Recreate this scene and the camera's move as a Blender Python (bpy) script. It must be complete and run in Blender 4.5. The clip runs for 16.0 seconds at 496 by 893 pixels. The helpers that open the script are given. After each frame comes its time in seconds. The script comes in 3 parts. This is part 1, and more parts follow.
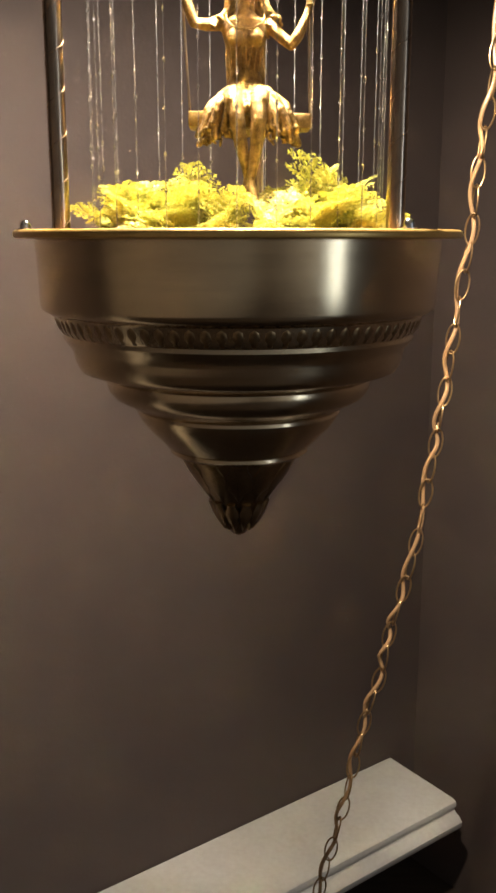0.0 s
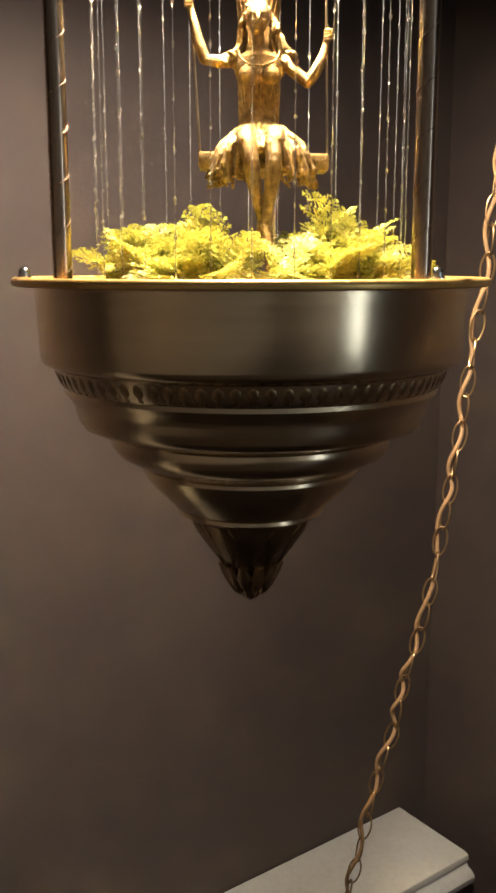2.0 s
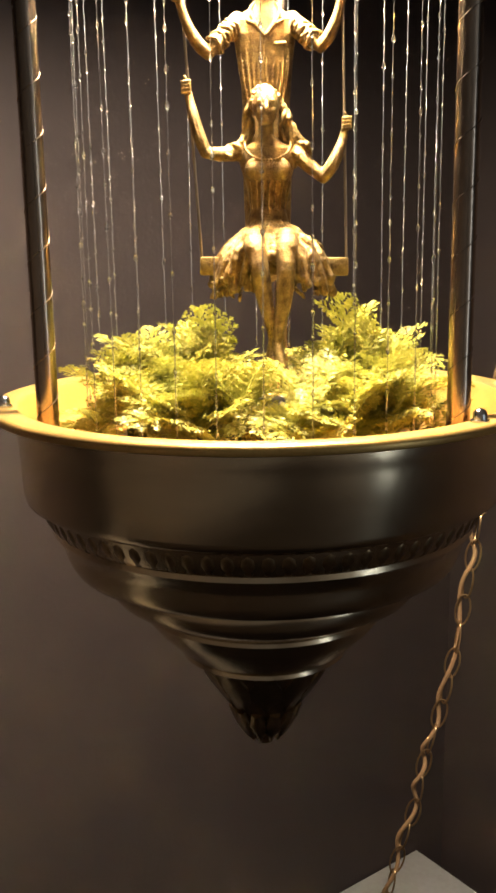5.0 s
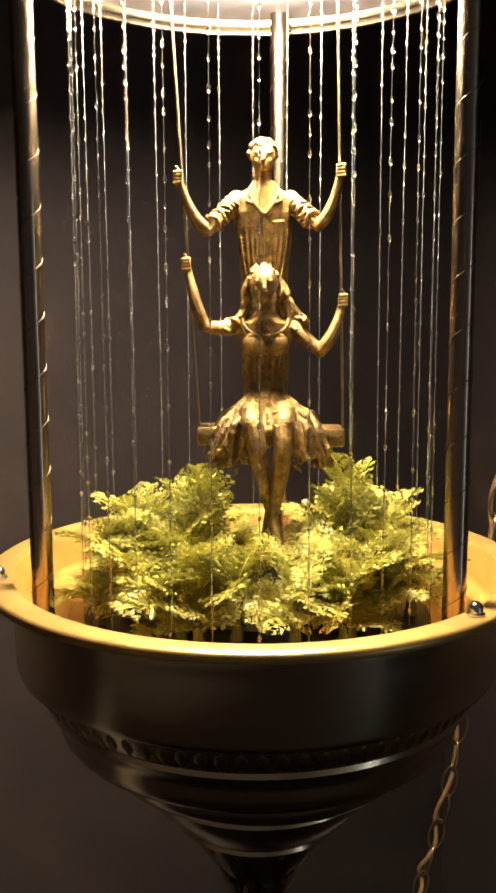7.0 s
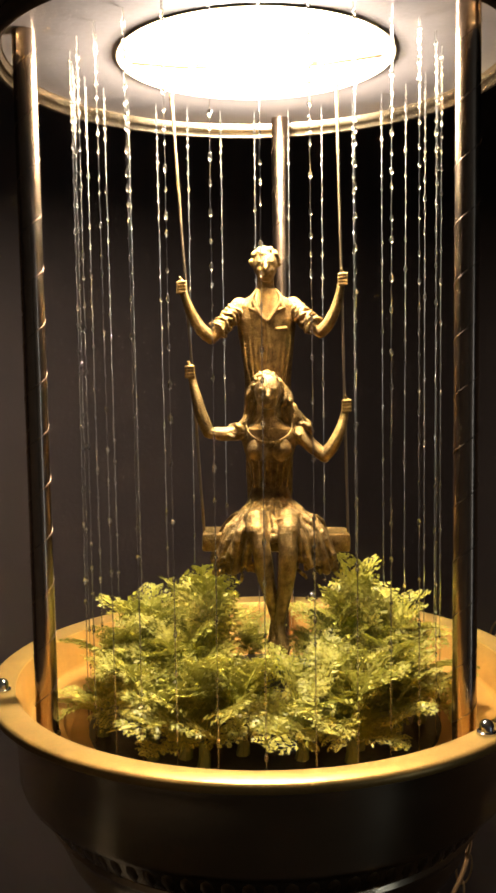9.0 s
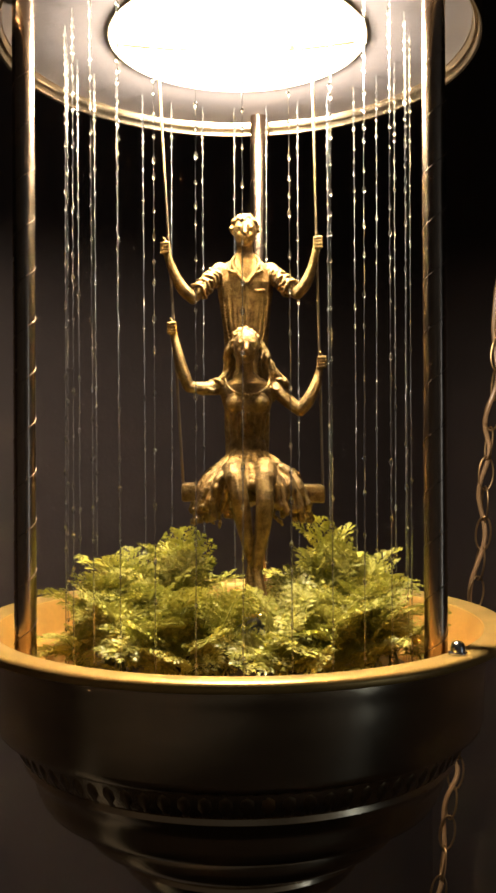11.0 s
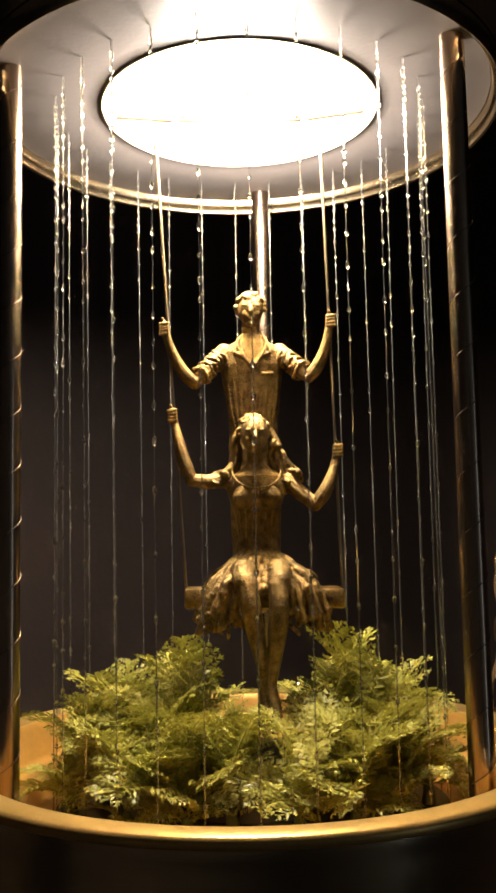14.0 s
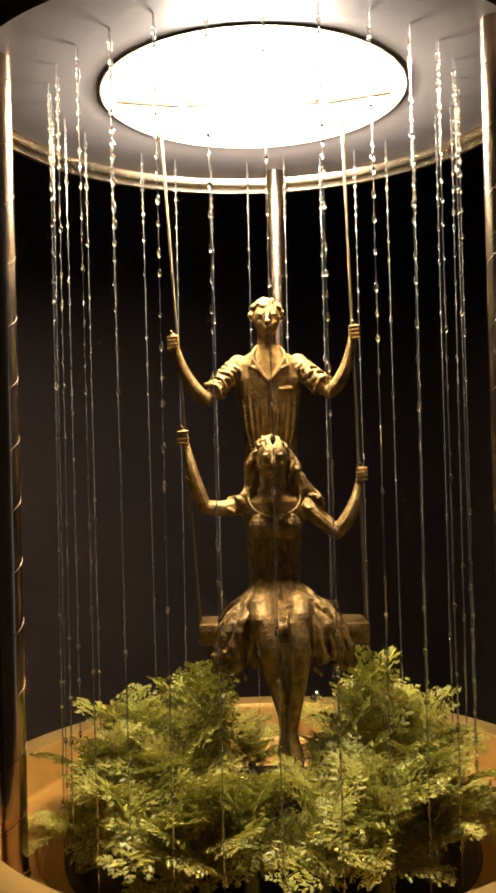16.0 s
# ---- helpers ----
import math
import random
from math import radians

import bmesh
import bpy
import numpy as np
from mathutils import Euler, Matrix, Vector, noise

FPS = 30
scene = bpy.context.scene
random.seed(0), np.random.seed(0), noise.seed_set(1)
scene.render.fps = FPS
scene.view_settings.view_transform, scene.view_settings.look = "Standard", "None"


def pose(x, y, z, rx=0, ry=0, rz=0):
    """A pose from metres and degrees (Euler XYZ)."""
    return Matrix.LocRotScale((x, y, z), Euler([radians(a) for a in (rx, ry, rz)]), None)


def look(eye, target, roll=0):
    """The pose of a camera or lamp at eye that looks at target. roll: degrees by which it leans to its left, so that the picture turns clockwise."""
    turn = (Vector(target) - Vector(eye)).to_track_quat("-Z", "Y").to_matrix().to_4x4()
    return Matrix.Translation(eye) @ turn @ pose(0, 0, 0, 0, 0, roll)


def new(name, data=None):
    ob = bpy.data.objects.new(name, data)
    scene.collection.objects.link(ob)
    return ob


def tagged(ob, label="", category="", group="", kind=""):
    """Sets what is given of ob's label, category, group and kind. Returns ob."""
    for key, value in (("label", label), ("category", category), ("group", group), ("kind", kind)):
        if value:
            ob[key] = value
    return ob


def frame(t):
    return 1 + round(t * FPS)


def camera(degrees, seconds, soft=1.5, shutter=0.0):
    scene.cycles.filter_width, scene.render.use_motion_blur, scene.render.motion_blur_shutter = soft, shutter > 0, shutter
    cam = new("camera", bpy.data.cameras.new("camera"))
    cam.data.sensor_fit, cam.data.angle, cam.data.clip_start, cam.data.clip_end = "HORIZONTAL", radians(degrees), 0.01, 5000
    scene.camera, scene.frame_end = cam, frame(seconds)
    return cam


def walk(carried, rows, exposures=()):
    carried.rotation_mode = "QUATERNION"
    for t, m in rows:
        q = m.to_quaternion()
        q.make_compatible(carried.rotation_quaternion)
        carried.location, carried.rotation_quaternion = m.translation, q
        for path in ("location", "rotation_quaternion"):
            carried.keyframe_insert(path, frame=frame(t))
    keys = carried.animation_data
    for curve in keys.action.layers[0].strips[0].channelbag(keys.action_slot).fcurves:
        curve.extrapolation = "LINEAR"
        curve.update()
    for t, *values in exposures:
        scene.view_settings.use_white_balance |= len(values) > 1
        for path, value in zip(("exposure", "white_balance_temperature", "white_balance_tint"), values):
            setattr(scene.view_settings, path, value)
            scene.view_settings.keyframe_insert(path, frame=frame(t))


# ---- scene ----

cam = camera(30.31, 16.0, soft=2.8)
ROWS = (
    (0.0, pose(0.0020, -0.7413, 1.4954, 77.145, -0.017, -0.431)),
    (0.5, pose(0.0022, -0.7332, 1.4910, 77.708, -0.125, -0.083)),
    (1.0, pose(0.0003, -0.7182, 1.4922, 78.418, -0.008, -0.112)),
    (1.5, pose(-0.0038, -0.7009, 1.5035, 79.038, 0.059, -0.370)),
    (2.0, pose(-0.0075, -0.6901, 1.5079, 78.919, -0.028, -0.441)),
    (2.5, pose(-0.0070, -0.6687, 1.5153, 77.744, 0.073, -0.668)),
    (3.0, pose(-0.0052, -0.6513, 1.5284, 76.296, 0.008, -0.522)),
    (5.5, pose(-0.0122, -0.5913, 1.6063, 79.099, 0.920, -0.322)),
    (6.0, pose(-0.0125, -0.5931, 1.6239, 80.159, 0.656, -0.520)),
    (6.5, pose(-0.0120, -0.5899, 1.6398, 81.362, 0.674, -0.740)),
    (7.0, pose(-0.0098, -0.5831, 1.6593, 81.710, 0.249, -0.435)),
    (7.5, pose(-0.0102, -0.5771, 1.6757, 81.489, 0.599, -0.212)),
    (8.0, pose(-0.0097, -0.5737, 1.6899, 81.965, 0.745, -0.101)),
    (8.5, pose(-0.0080, -0.5742, 1.6988, 83.227, 0.880, 0.061)),
    (11.0, pose(-0.0139, -0.6024, 1.6115, 90.078, 0.242, -1.871)),
    (11.5, pose(-0.0161, -0.6037, 1.5945, 89.897, 0.147, -2.014)),
    (12.0, pose(-0.0203, -0.6111, 1.5880, 89.633, 0.196, -2.314)),
    (12.5, pose(-0.0219, -0.6098, 1.5970, 89.585, 0.261, -2.496)),
    (13.0, pose(-0.0196, -0.6006, 1.6206, 90.898, 0.479, -2.356)),
    (13.5, pose(-0.0132, -0.5683, 1.6098, 93.478, 0.605, -1.757)),
    (14.0, pose(-0.0214, -0.5436, 1.6195, 95.415, 1.114, -2.261)),
    (14.5, pose(-0.0186, -0.5341, 1.6267, 96.287, 0.867, -1.849)),
    (15.0, pose(-0.0155, -0.5205, 1.6567, 93.727, 0.571, -1.747)),
    (15.5, pose(-0.0204, -0.5089, 1.6652, 91.781, 1.105, -1.704)),
    (16.0, pose(-0.0238, -0.5075, 1.6773, 90.726, 1.474, -1.767)),
)
EXPO = ((0.0, 2.95), (2.0, 2.8), (3.0, 2.85), (5.5, 2.15), (7.0, 1.5), (8.5, 0.8), (11.0, 0.8), (12.5, 1.0), (13.0, 0.8), (13.5, 0.45), (14.5, 0.1), (16.0, -0.1))
walk(cam, ROWS, EXPO)

BULB, WINDOW = 7.8, 5.0
# x, y, fronds, frond length, lift in degrees, seed
FERNS = ((-0.074, -0.041, 14, 0.048, 50, 1), (-0.086, -0.005, 13, 0.046, 54, 2), (-0.074, 0.036, 13, 0.052, 62, 12),
         (-0.041, 0.063, 14, 0.057, 68, 3), (-0.05, -0.016, 13, 0.052, 63, 13), (-0.047, 0.025, 12, 0.052, 68, 10),
         (-0.008, 0.088, 9, 0.030, 50, 4), (0.063, 0.056, 14, 0.063, 70, 5), (0.086, 0.013, 13, 0.052, 58, 6),
         (0.081, -0.03, 13, 0.048, 50, 7), (0.054, -0.057, 14, 0.048, 50, 14), (0.052, 0.016, 12, 0.052, 68, 11),
         (0.047, -0.021, 13, 0.05, 60, 15), (-0.047, -0.066, 13, 0.046, 46, 8), (-0.014, -0.063, 13, 0.042, 50, 16),
         (0.02, -0.07, 12, 0.042, 44, 9),
         (-0.066, -0.066, 8, 0.032, 28, 21), (-0.036, -0.078, 8, 0.030, 28, 22),
         (0.048, -0.074, 8, 0.032, 28, 24), (0.076, -0.056, 8, 0.032, 28, 25), (-0.1, -0.03, 10, 0.036, 24, 26),
         (0.098, -0.016, 10, 0.034, 24, 27))
CHAIN_LINE = [(0.36, 0.5, 2.49), (0.345, 0.5, 2.1), (0.331, 0.5, 1.785), (0.321, 0.5, 1.665), (0.312, 0.5, 1.590), (0.307, 0.5, 1.500), (0.293, 0.5, 1.395), (0.285, 0.5, 1.316), (0.276, 0.5, 1.242), (0.267, 0.5, 1.179), (0.247, 0.5, 1.049), (0.229, 0.5, 0.973), (0.216, 0.5, 0.922), (0.208, 0.5, 0.870), (0.188, 0.5, 0.799), (0.171, 0.5, 0.718), (0.155, 0.5, 0.635), (0.137, 0.5, 0.560), (0.115, 0.5, 0.45), (0.098, 0.49, 0.25), (0.095, 0.48, 0.02)]

Z0 = 1.5          # height of the bowl's rim above the floor
RNG = random.Random(7)

# ---------------------------------------------------------------- light
world = bpy.data.worlds.new("room_dusk")
scene.world = world
world.use_nodes = True
world.node_tree.nodes["Background"].inputs[0].default_value = (0.35, 0.42, 0.6, 1)
world.node_tree.nodes["Background"].inputs[1].default_value = 0.02


def lamp(name, kind, m, energy, colour, size):
    data = bpy.data.lights.new(name, kind)
    data.energy, data.color = energy, colour
    if kind == "AREA":
        data.shape, data.size, data.size_y = "RECTANGLE", size[0], size[1]
    else:
        data.shadow_soft_size = size
    ob = new(name, data)
    ob.matrix_world = m
    return ob


lamp("bulb_light", "POINT", pose(0, 0.004, Z0 + 0.379), BULB, (1.0, 0.90, 0.78), 0.030)

# room axes: U runs along the long wall, V out of it into the room
U, V, CORNER = Vector((0.8076, 0.5897, 0)), Vector((0.5897, -0.8076, 0)), Vector((0.418, 1.244, 0))


def room(u, v, z):
    return CORNER + U * u + V * v + Vector((0, 0, z))


win = room(-0.03, 4.28, 1.25)
lamp("window_light", "AREA", look(win, win - U + Vector((0, 0, 0)), 0), WINDOW, (0.68, 0.83, 1.0), (0.2, 1.8))


# ---------------------------------------------------------------- materials
def mat(name, colour, rough=0.5, metal=0.0, vary=0.25, scale=30.0, fine=400.0, bump=0.1, dirt=None, dirt_amount=0.5,
        stretch=(1, 1, 1), **more):
    m = bpy.data.materials.new(name)
    m.use_nodes = True
    t = m.node_tree
    n, l = t.nodes, t.links
    b = n["Principled BSDF"]
    co = n.new("ShaderNodeTexCoord")
    mp = n.new("ShaderNodeMapping")
    mp.inputs["Scale"].default_value = stretch
    l.new(co.outputs["Object"], mp.inputs["Vector"])
    big, small = n.new("ShaderNodeTexNoise"), n.new("ShaderNodeTexNoise")
    for node, s in ((big, scale), (small, fine)):
        node.inputs["Scale"].default_value = s
        node.inputs["Detail"].default_value = 5
        l.new(mp.outputs["Vector"], node.inputs["Vector"])
    ramp = n.new("ShaderNodeValToRGB")
    ramp.color_ramp.elements[0].position, ramp.color_ramp.elements[1].position = 0.3, 0.7
    low = dirt if dirt else tuple(c * (1 - vary) for c in colour)
    high = tuple(min(1, c * (1 + vary)) for c in colour)
    ramp.color_ramp.elements[0].color, ramp.color_ramp.elements[1].color = (*low, 1), (*high, 1)
    mixv = n.new("ShaderNodeMath")
    mixv.operation = "MULTIPLY_ADD"
    mixv.inputs[1].default_value = 0.35
    l.new(small.outputs["Fac"], mixv.inputs[0])
    sc = n.new("ShaderNodeMath")
    sc.operation = "MULTIPLY"
    sc.inputs[1].default_value = 0.65
    l.new(big.outputs["Fac"], sc.inputs[0])
    l.new(sc.outputs[0], mixv.inputs[2])
    l.new(mixv.outputs[0], ramp.inputs[0])
    l.new(ramp.outputs[0], b.inputs["Base Color"])
    rr = n.new("ShaderNodeMapRange")
    rr.inputs["To Min"].default_value, rr.inputs["To Max"].default_value = max(0.02, rough - 0.1), min(1, rough + 0.1)
    l.new(small.outputs["Fac"], rr.inputs["Value"])
    l.new(rr.outputs[0], b.inputs["Roughness"])
    b.inputs["Metallic"].default_value = metal
    if bump:
        bp = n.new("ShaderNodeBump")
        bp.inputs["Strength"].default_value = bump
        bp.inputs["Distance"].default_value = 0.001
        l.new(small.outputs["Fac"], bp.inputs["Height"])
        l.new(bp.outputs[0], b.inputs["Normal"])
    for key, value in more.items():
        b.inputs[key.replace("_", " ")].default_value = value
    return m


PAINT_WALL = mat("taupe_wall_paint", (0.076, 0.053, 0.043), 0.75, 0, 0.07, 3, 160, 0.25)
PAINT_ROOM = mat("bounce_beige_paint", (0.38, 0.31, 0.25), 0.75, 0, 0.06, 3, 160, 0.25)
PAINT_CEIL = mat("ceiling_paint", (0.6, 0.57, 0.53), 0.8, 0, 0.05, 3, 200, 0.2)
FLOOR_WOOD = mat("dark_floor_wood", (0.06, 0.040, 0.028), 0.5, 0, 0.35, 6, 60, 0.2, stretch=(1, 12, 1))
WHITE_PAINT = mat("white_gloss_paint", (0.78, 0.75, 0.69), 0.35, 0, 0.05, 6, 90, 0.04, dirt=(0.62, 0.57, 0.50))
GLASS = mat("window_glass", (0.9, 0.95, 1.0), 0.05, 0, 0.02, 5, 50, 0, Transmission_Weight=1.0, IOR=1.45)
BRONZE = mat("antique_bronze", (0.63, 0.485, 0.30), 0.20, 1.0, 0.12, 14, 500, 0.05, stretch=(1, 1, 8))
BRONZE_DARK = mat("dark_cast_bronze", (0.30, 0.20, 0.10), 0.32, 1.0, 0.35, 60, 500, 0.25)
GOLD_RIM = mat("worn_gold_lip", (0.64, 0.40, 0.12), 0.36, 0.6, 0.15, 40, 500, 0.12)
GOLD_TRAY = mat("gold_lacquered_tray", (0.50, 0.27, 0.06), 0.42, 0.35, 0.16, 30, 300, 0.1)
POLE = mat("oiled_bronze_tube", (0.42, 0.31, 0.22), 0.23, 1.0, 0.25, 20, 300, 0.06, stretch=(1, 1, 0.3))
SEAM = mat("seam_shadow_bronze", (0.16, 0.11, 0.075), 0.5, 1.0, 0.2, 50, 300, 0.05)
PLATE = mat("canopy_plate", (0.20, 0.172, 0.16), 0.45, 0.2, 0.10, 25, 300, 0.1)
CREAM = mat("cream_reflector", (0.80, 0.70, 0.48), 0.45, 0, 0.08, 25, 200, 0.05)
WIRE = mat("hanger_wire", (0.55, 0.42, 0.26), 0.35, 1.0, 0.2, 50, 300, 0.05)
STEEL = mat("bright_steel", (0.62, 0.60, 0.57), 0.2, 1.0, 0.1, 80, 400, 0.05)
STATUE = mat("antique_gold_cast", (0.36, 0.235, 0.085), 0.46, 0.7, 0.25, 190, 1100, 0.7, dirt=(0.085, 0.048, 0.018))
CHAIN = mat("brass_chain", (0.42, 0.26, 0.12), 0.34, 0.9, 0.25, 60, 400, 0.1)
CORD = mat("gold_plastic_cord", (0.42, 0.24, 0.11), 0.38, 0.0, 0.2, 60, 400, 0.1)
OIL = mat("mineral_oil", (1.0, 0.99, 0.96), 0.04, 0, 0.01, 50, 400, 0, Transmission_Weight=1.0, IOR=1.47)
LINE = mat("wet_nylon_line", (0.80, 0.79, 0.76), 0.10, 0, 0.05, 50, 400, 0, Transmission_Weight=0.93, IOR=1.5)
BLACK = mat("shade_black", (0.018, 0.017, 0.016), 0.45, 0, 0.3, 60, 400, 0.2)
STEM = mat("plastic_stem", (0.10, 0.12, 0.03), 0.5, 0, 0.2, 60, 400, 0.1)


def leaf_material():
    m = bpy.data.materials.new("fern_leaf")
    m.use_nodes = True
    t = m.node_tree
    n, l = t.nodes, t.links
    out, b = n["Material Output"], n["Principled BSDF"]
    info, geo = n.new("ShaderNodeObjectInfo"), n.new("ShaderNodeNewGeometry")
    ramp = n.new("ShaderNodeValToRGB")
    e = ramp.color_ramp.elements
    e[0].position, e[0].color = 0.0, (0.25, 0.235, 0.036, 1)
    e[1].position, e[1].color = 1.0, (0.67, 0.60, 0.16, 1)
    mid = e.new(0.5)
    mid.color = (0.43, 0.40, 0.065, 1)
    add = n.new("ShaderNodeMath")
    add.operation = "MULTIPLY_ADD"
    add.inputs[1].default_value = 0.5
    half = n.new("ShaderNodeMath")
    half.operation = "MULTIPLY"
    half.inputs[1].default_value = 0.5
    l.new(info.outputs["Random"], add.inputs[0])
    l.new(geo.outputs["Random Per Island"], half.inputs[0])
    l.new(half.outputs[0], add.inputs[2])
    l.new(add.outputs[0], ramp.inputs[0])
    l.new(ramp.outputs[0], b.inputs["Base Color"])
    b.inputs["Roughness"].default_value = 0.42
    tr = n.new("ShaderNodeBsdfTranslucent")
    l.new(ramp.outputs[0], tr.inputs[0])
    mix = n.new("ShaderNodeMixShader")
    mix.inputs[0].default_value = 0.3
    l.new(b.outputs[0], mix.inputs[1])
    l.new(tr.outputs[0], mix.inputs[2])
    l.new(mix.outputs[0], out.inputs["Surface"])
    return m


LEAF = leaf_material()


def bulb_material():
    m = bpy.data.materials.new("lit_bulb")
    m.use_nodes = True
    b = m.node_tree.nodes["Principled BSDF"]
    b.inputs["Base Color"].default_value = (1, 0.95, 0.85, 1)
    b.inputs["Emission Color"].default_value = (1.0, 0.86, 0.62, 1)
    b.inputs["Emission Strength"].default_value = 14
    return m


LIT = bulb_material()


# ---------------------------------------------------------------- mesh helpers
def finish(name, bm, material, smooth=True):
    me = bpy.data.meshes.new(name)
    bm.normal_update()
    bm.to_mesh(me)
    bm.free()
    me.materials.append(material)
    if smooth:
        me.polygons.foreach_set("use_smooth", [True] * len(me.polygons))
        me.set_sharp_from_angle(angle=radians(42))
    return me


def part(name, bm, material, parent, label="", smooth=True):
    ob = new(name, finish(name, bm, material, smooth))
    ob.parent = parent
    if label:
        tagged(ob, label)
    return ob


def thing(name, label, category, at=(0, 0, 0), group="", kind=""):
    ob = new(name)
    ob.location = at
    ob.empty_display_size = 0.02
    return tagged(ob, label, category, group, kind)


def lathe(profile, seg=96, closed=False):
    bm = bmesh.new()
    rings = []
    for r, z in profile:
        if r < 1e-5:
            rings.append([bm.verts.new((0, 0, z))])
        else:
            rings.append([bm.verts.new((r * math.cos(2 * math.pi * k / seg), r * math.sin(2 * math.pi * k / seg), z)) for k in range(seg)])
    pairs = list(zip(rings, rings[1:])) + ([(rings[-1], rings[0])] if closed else [])
    for a, b in pairs:
        for k in range(seg):
            j = (k + 1) % seg
            quad = [a[k % len(a)], a[j % len(a)], b[j % len(b)], b[k % len(b)]]
            quad = list(dict.fromkeys(quad))
            if len(quad) > 2:
                bm.faces.new(quad)
    bmesh.ops.recalc_face_normals(bm, faces=bm.faces)
    return bm


def tube(points, radius, seg=8, bm=None, caps=True):
    """A tube along points; radius is a number or one for each point."""
    bm = bm or bmesh.new()
    pts = [Vector(p) for p in points]
    rad = radius if isinstance(radius, (list, tuple)) else [radius] * len(pts)
    rings, side = [], None
    for k, p in enumerate(pts):
        d = (pts[min(k + 1, len(pts) - 1)] - pts[max(k - 1, 0)]).normalized()
        if side is None:
            side = d.orthogonal().normalized()
        side = (side - d * side.dot(d)).normalized()
        up = d.cross(side)
        rings.append([bm.verts.new(p + (side * math.cos(a) + up * math.sin(a)) * rad[k]) for a in (2 * math.pi * i / seg for i in range(seg))])
    for a, b in zip(rings, rings[1:]):
        for i in range(seg):
            j = (i + 1) % seg
            bm.faces.new((a[i], a[j], b[j], b[i]))
    if caps:
        bm.faces.new(rings[0][::-1])
        bm.faces.new(rings[-1])
    return bm


def box(bm, m, size, bevel=0.0):
    made = bmesh.ops.create_cube(bm, size=1, matrix=m @ Matrix.Diagonal((*size, 1)))
    if bevel:
        edges = list({e for v in made["verts"] for e in v.link_edges})
        bmesh.ops.bevel(bm, geom=edges, offset=bevel, segments=2, affect="EDGES", profile=0.5)
    return bm


def ball(bm, at, radii, turn=(0, 0, 0), u=14, v=9):
    m = pose(*at, *turn) @ Matrix.Diagonal((*radii, 1))
    top, low = bm.verts.new(m @ Vector((0, 0, 1))), bm.verts.new(m @ Vector((0, 0, -1)))
    rings = []
    for j in range(1, v):
        t = math.pi * j / v
        rings.append([bm.verts.new(m @ Vector((math.sin(t) * math.cos(f), math.sin(t) * math.sin(f), math.cos(t)))) for f in (2 * math.pi * i / u for i in range(u))])
    for i in range(u):
        k = (i + 1) % u
        bm.faces.new((top, rings[0][i], rings[0][k]))
        bm.faces.new((low, rings[-1][k], rings[-1][i]))
        for p, q in zip(rings, rings[1:]):
            bm.faces.new((p[i], q[i], q[k], p[k]))


def limb(bm, points, radii, seg=10):
    tube(points, radii, seg, bm)
    for p, r in zip(points, radii):
        ball(bm, p, (r, r, r), u=10, v=7)


def smooth_path(points, steps=6):
    """A Catmull-Rom line through points."""
    p = [Vector(v) for v in points]
    p = [p[0] * 2 - p[1]] + p + [p[-1] * 2 - p[-2]]
    out = []
    for a, b, c, d in zip(p, p[1:], p[2:], p[3:]):
        for k in range(steps):
            t = k / steps
            out.append(0.5 * (2 * b + (c - a) * t + (2 * a - 5 * b + 4 * c - d) * t * t + (3 * b - a - 3 * c + d) * t ** 3))
    return out + [p[-2]]


# ---------------------------------------------------------------- room
TURN = math.degrees(math.atan2(U.y, U.x))


def slab(name, u0, u1, v0, v1, z0, z1, material, label, bevel=0.0):
    bm = bmesh.new()
    c = room((u0 + u1) / 2, (v0 + v1) / 2, (z0 + z1) / 2)
    box(bm, pose(*c, 0, 0, TURN), (u1 - u0, v1 - v0, z1 - z0), bevel)
    return tagged(new(name, finish(name, bm, material, False)), label, name.split("_")[0], kind="structure")


slab("floor", -3.3, 0.1, -0.1, 5.3, -0.1, 0, FLOOR_WOOD, "dark stained wooden floor in the dim room")
slab("ceiling", -3.3, 0.1, -0.1, 5.3, 2.5, 2.6, PAINT_CEIL, "plain pale painted ceiling")
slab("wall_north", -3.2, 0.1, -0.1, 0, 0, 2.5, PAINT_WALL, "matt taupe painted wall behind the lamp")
# unseen walls, painted paler to brighten what the bronze bowl reflects
slab("wall_south", -3.2, 0.1, 5.2, 5.3, 0, 2.5, PAINT_ROOM, "unseen matt wall, beige so that the bowl mirrors a brighter room")
slab("wall_west", -3.3, -3.2, -0.1, 5.3, 0, 2.5, PAINT_ROOM, "unseen matt wall, beige so that the bowl mirrors a brighter room")
# the wall with the narrow window
east = bmesh.new()
for v0, v1, z0, z1 in ((0, 4.11, 0, 2.5), (4.45, 5.2, 0, 2.5), (4.11, 4.45, 0, 0.3), (4.11, 4.45, 2.2, 2.5)):
    c = room(0.05, (v0 + v1) / 2, (z0 + z1) / 2)
    box(east, pose(*c, 0, 0, TURN), (0.1, v1 - v0, z1 - z0))
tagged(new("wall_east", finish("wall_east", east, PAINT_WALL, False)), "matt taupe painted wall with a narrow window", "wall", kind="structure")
window = thing("window_1", "tall narrow window letting in pale light", "window", room(0.05, 4.28, 0.3), kind="structure")
for dv, dz, sv, sz in ((-0.155, 0.95, 0.03, 1.9), (0.155, 0.95, 0.03, 1.9), (0, 0.015, 0.28, 0.03), (0, 1.885, 0.28, 0.03)):
    bm = bmesh.new()
    box(bm, pose(*(V * dv + Vector((0, 0, dz))), 0, 0, TURN), (0.05, sv, sz), 0.003)
    part("window_frame", bm, WHITE_PAINT, window)
bm = bmesh.new()
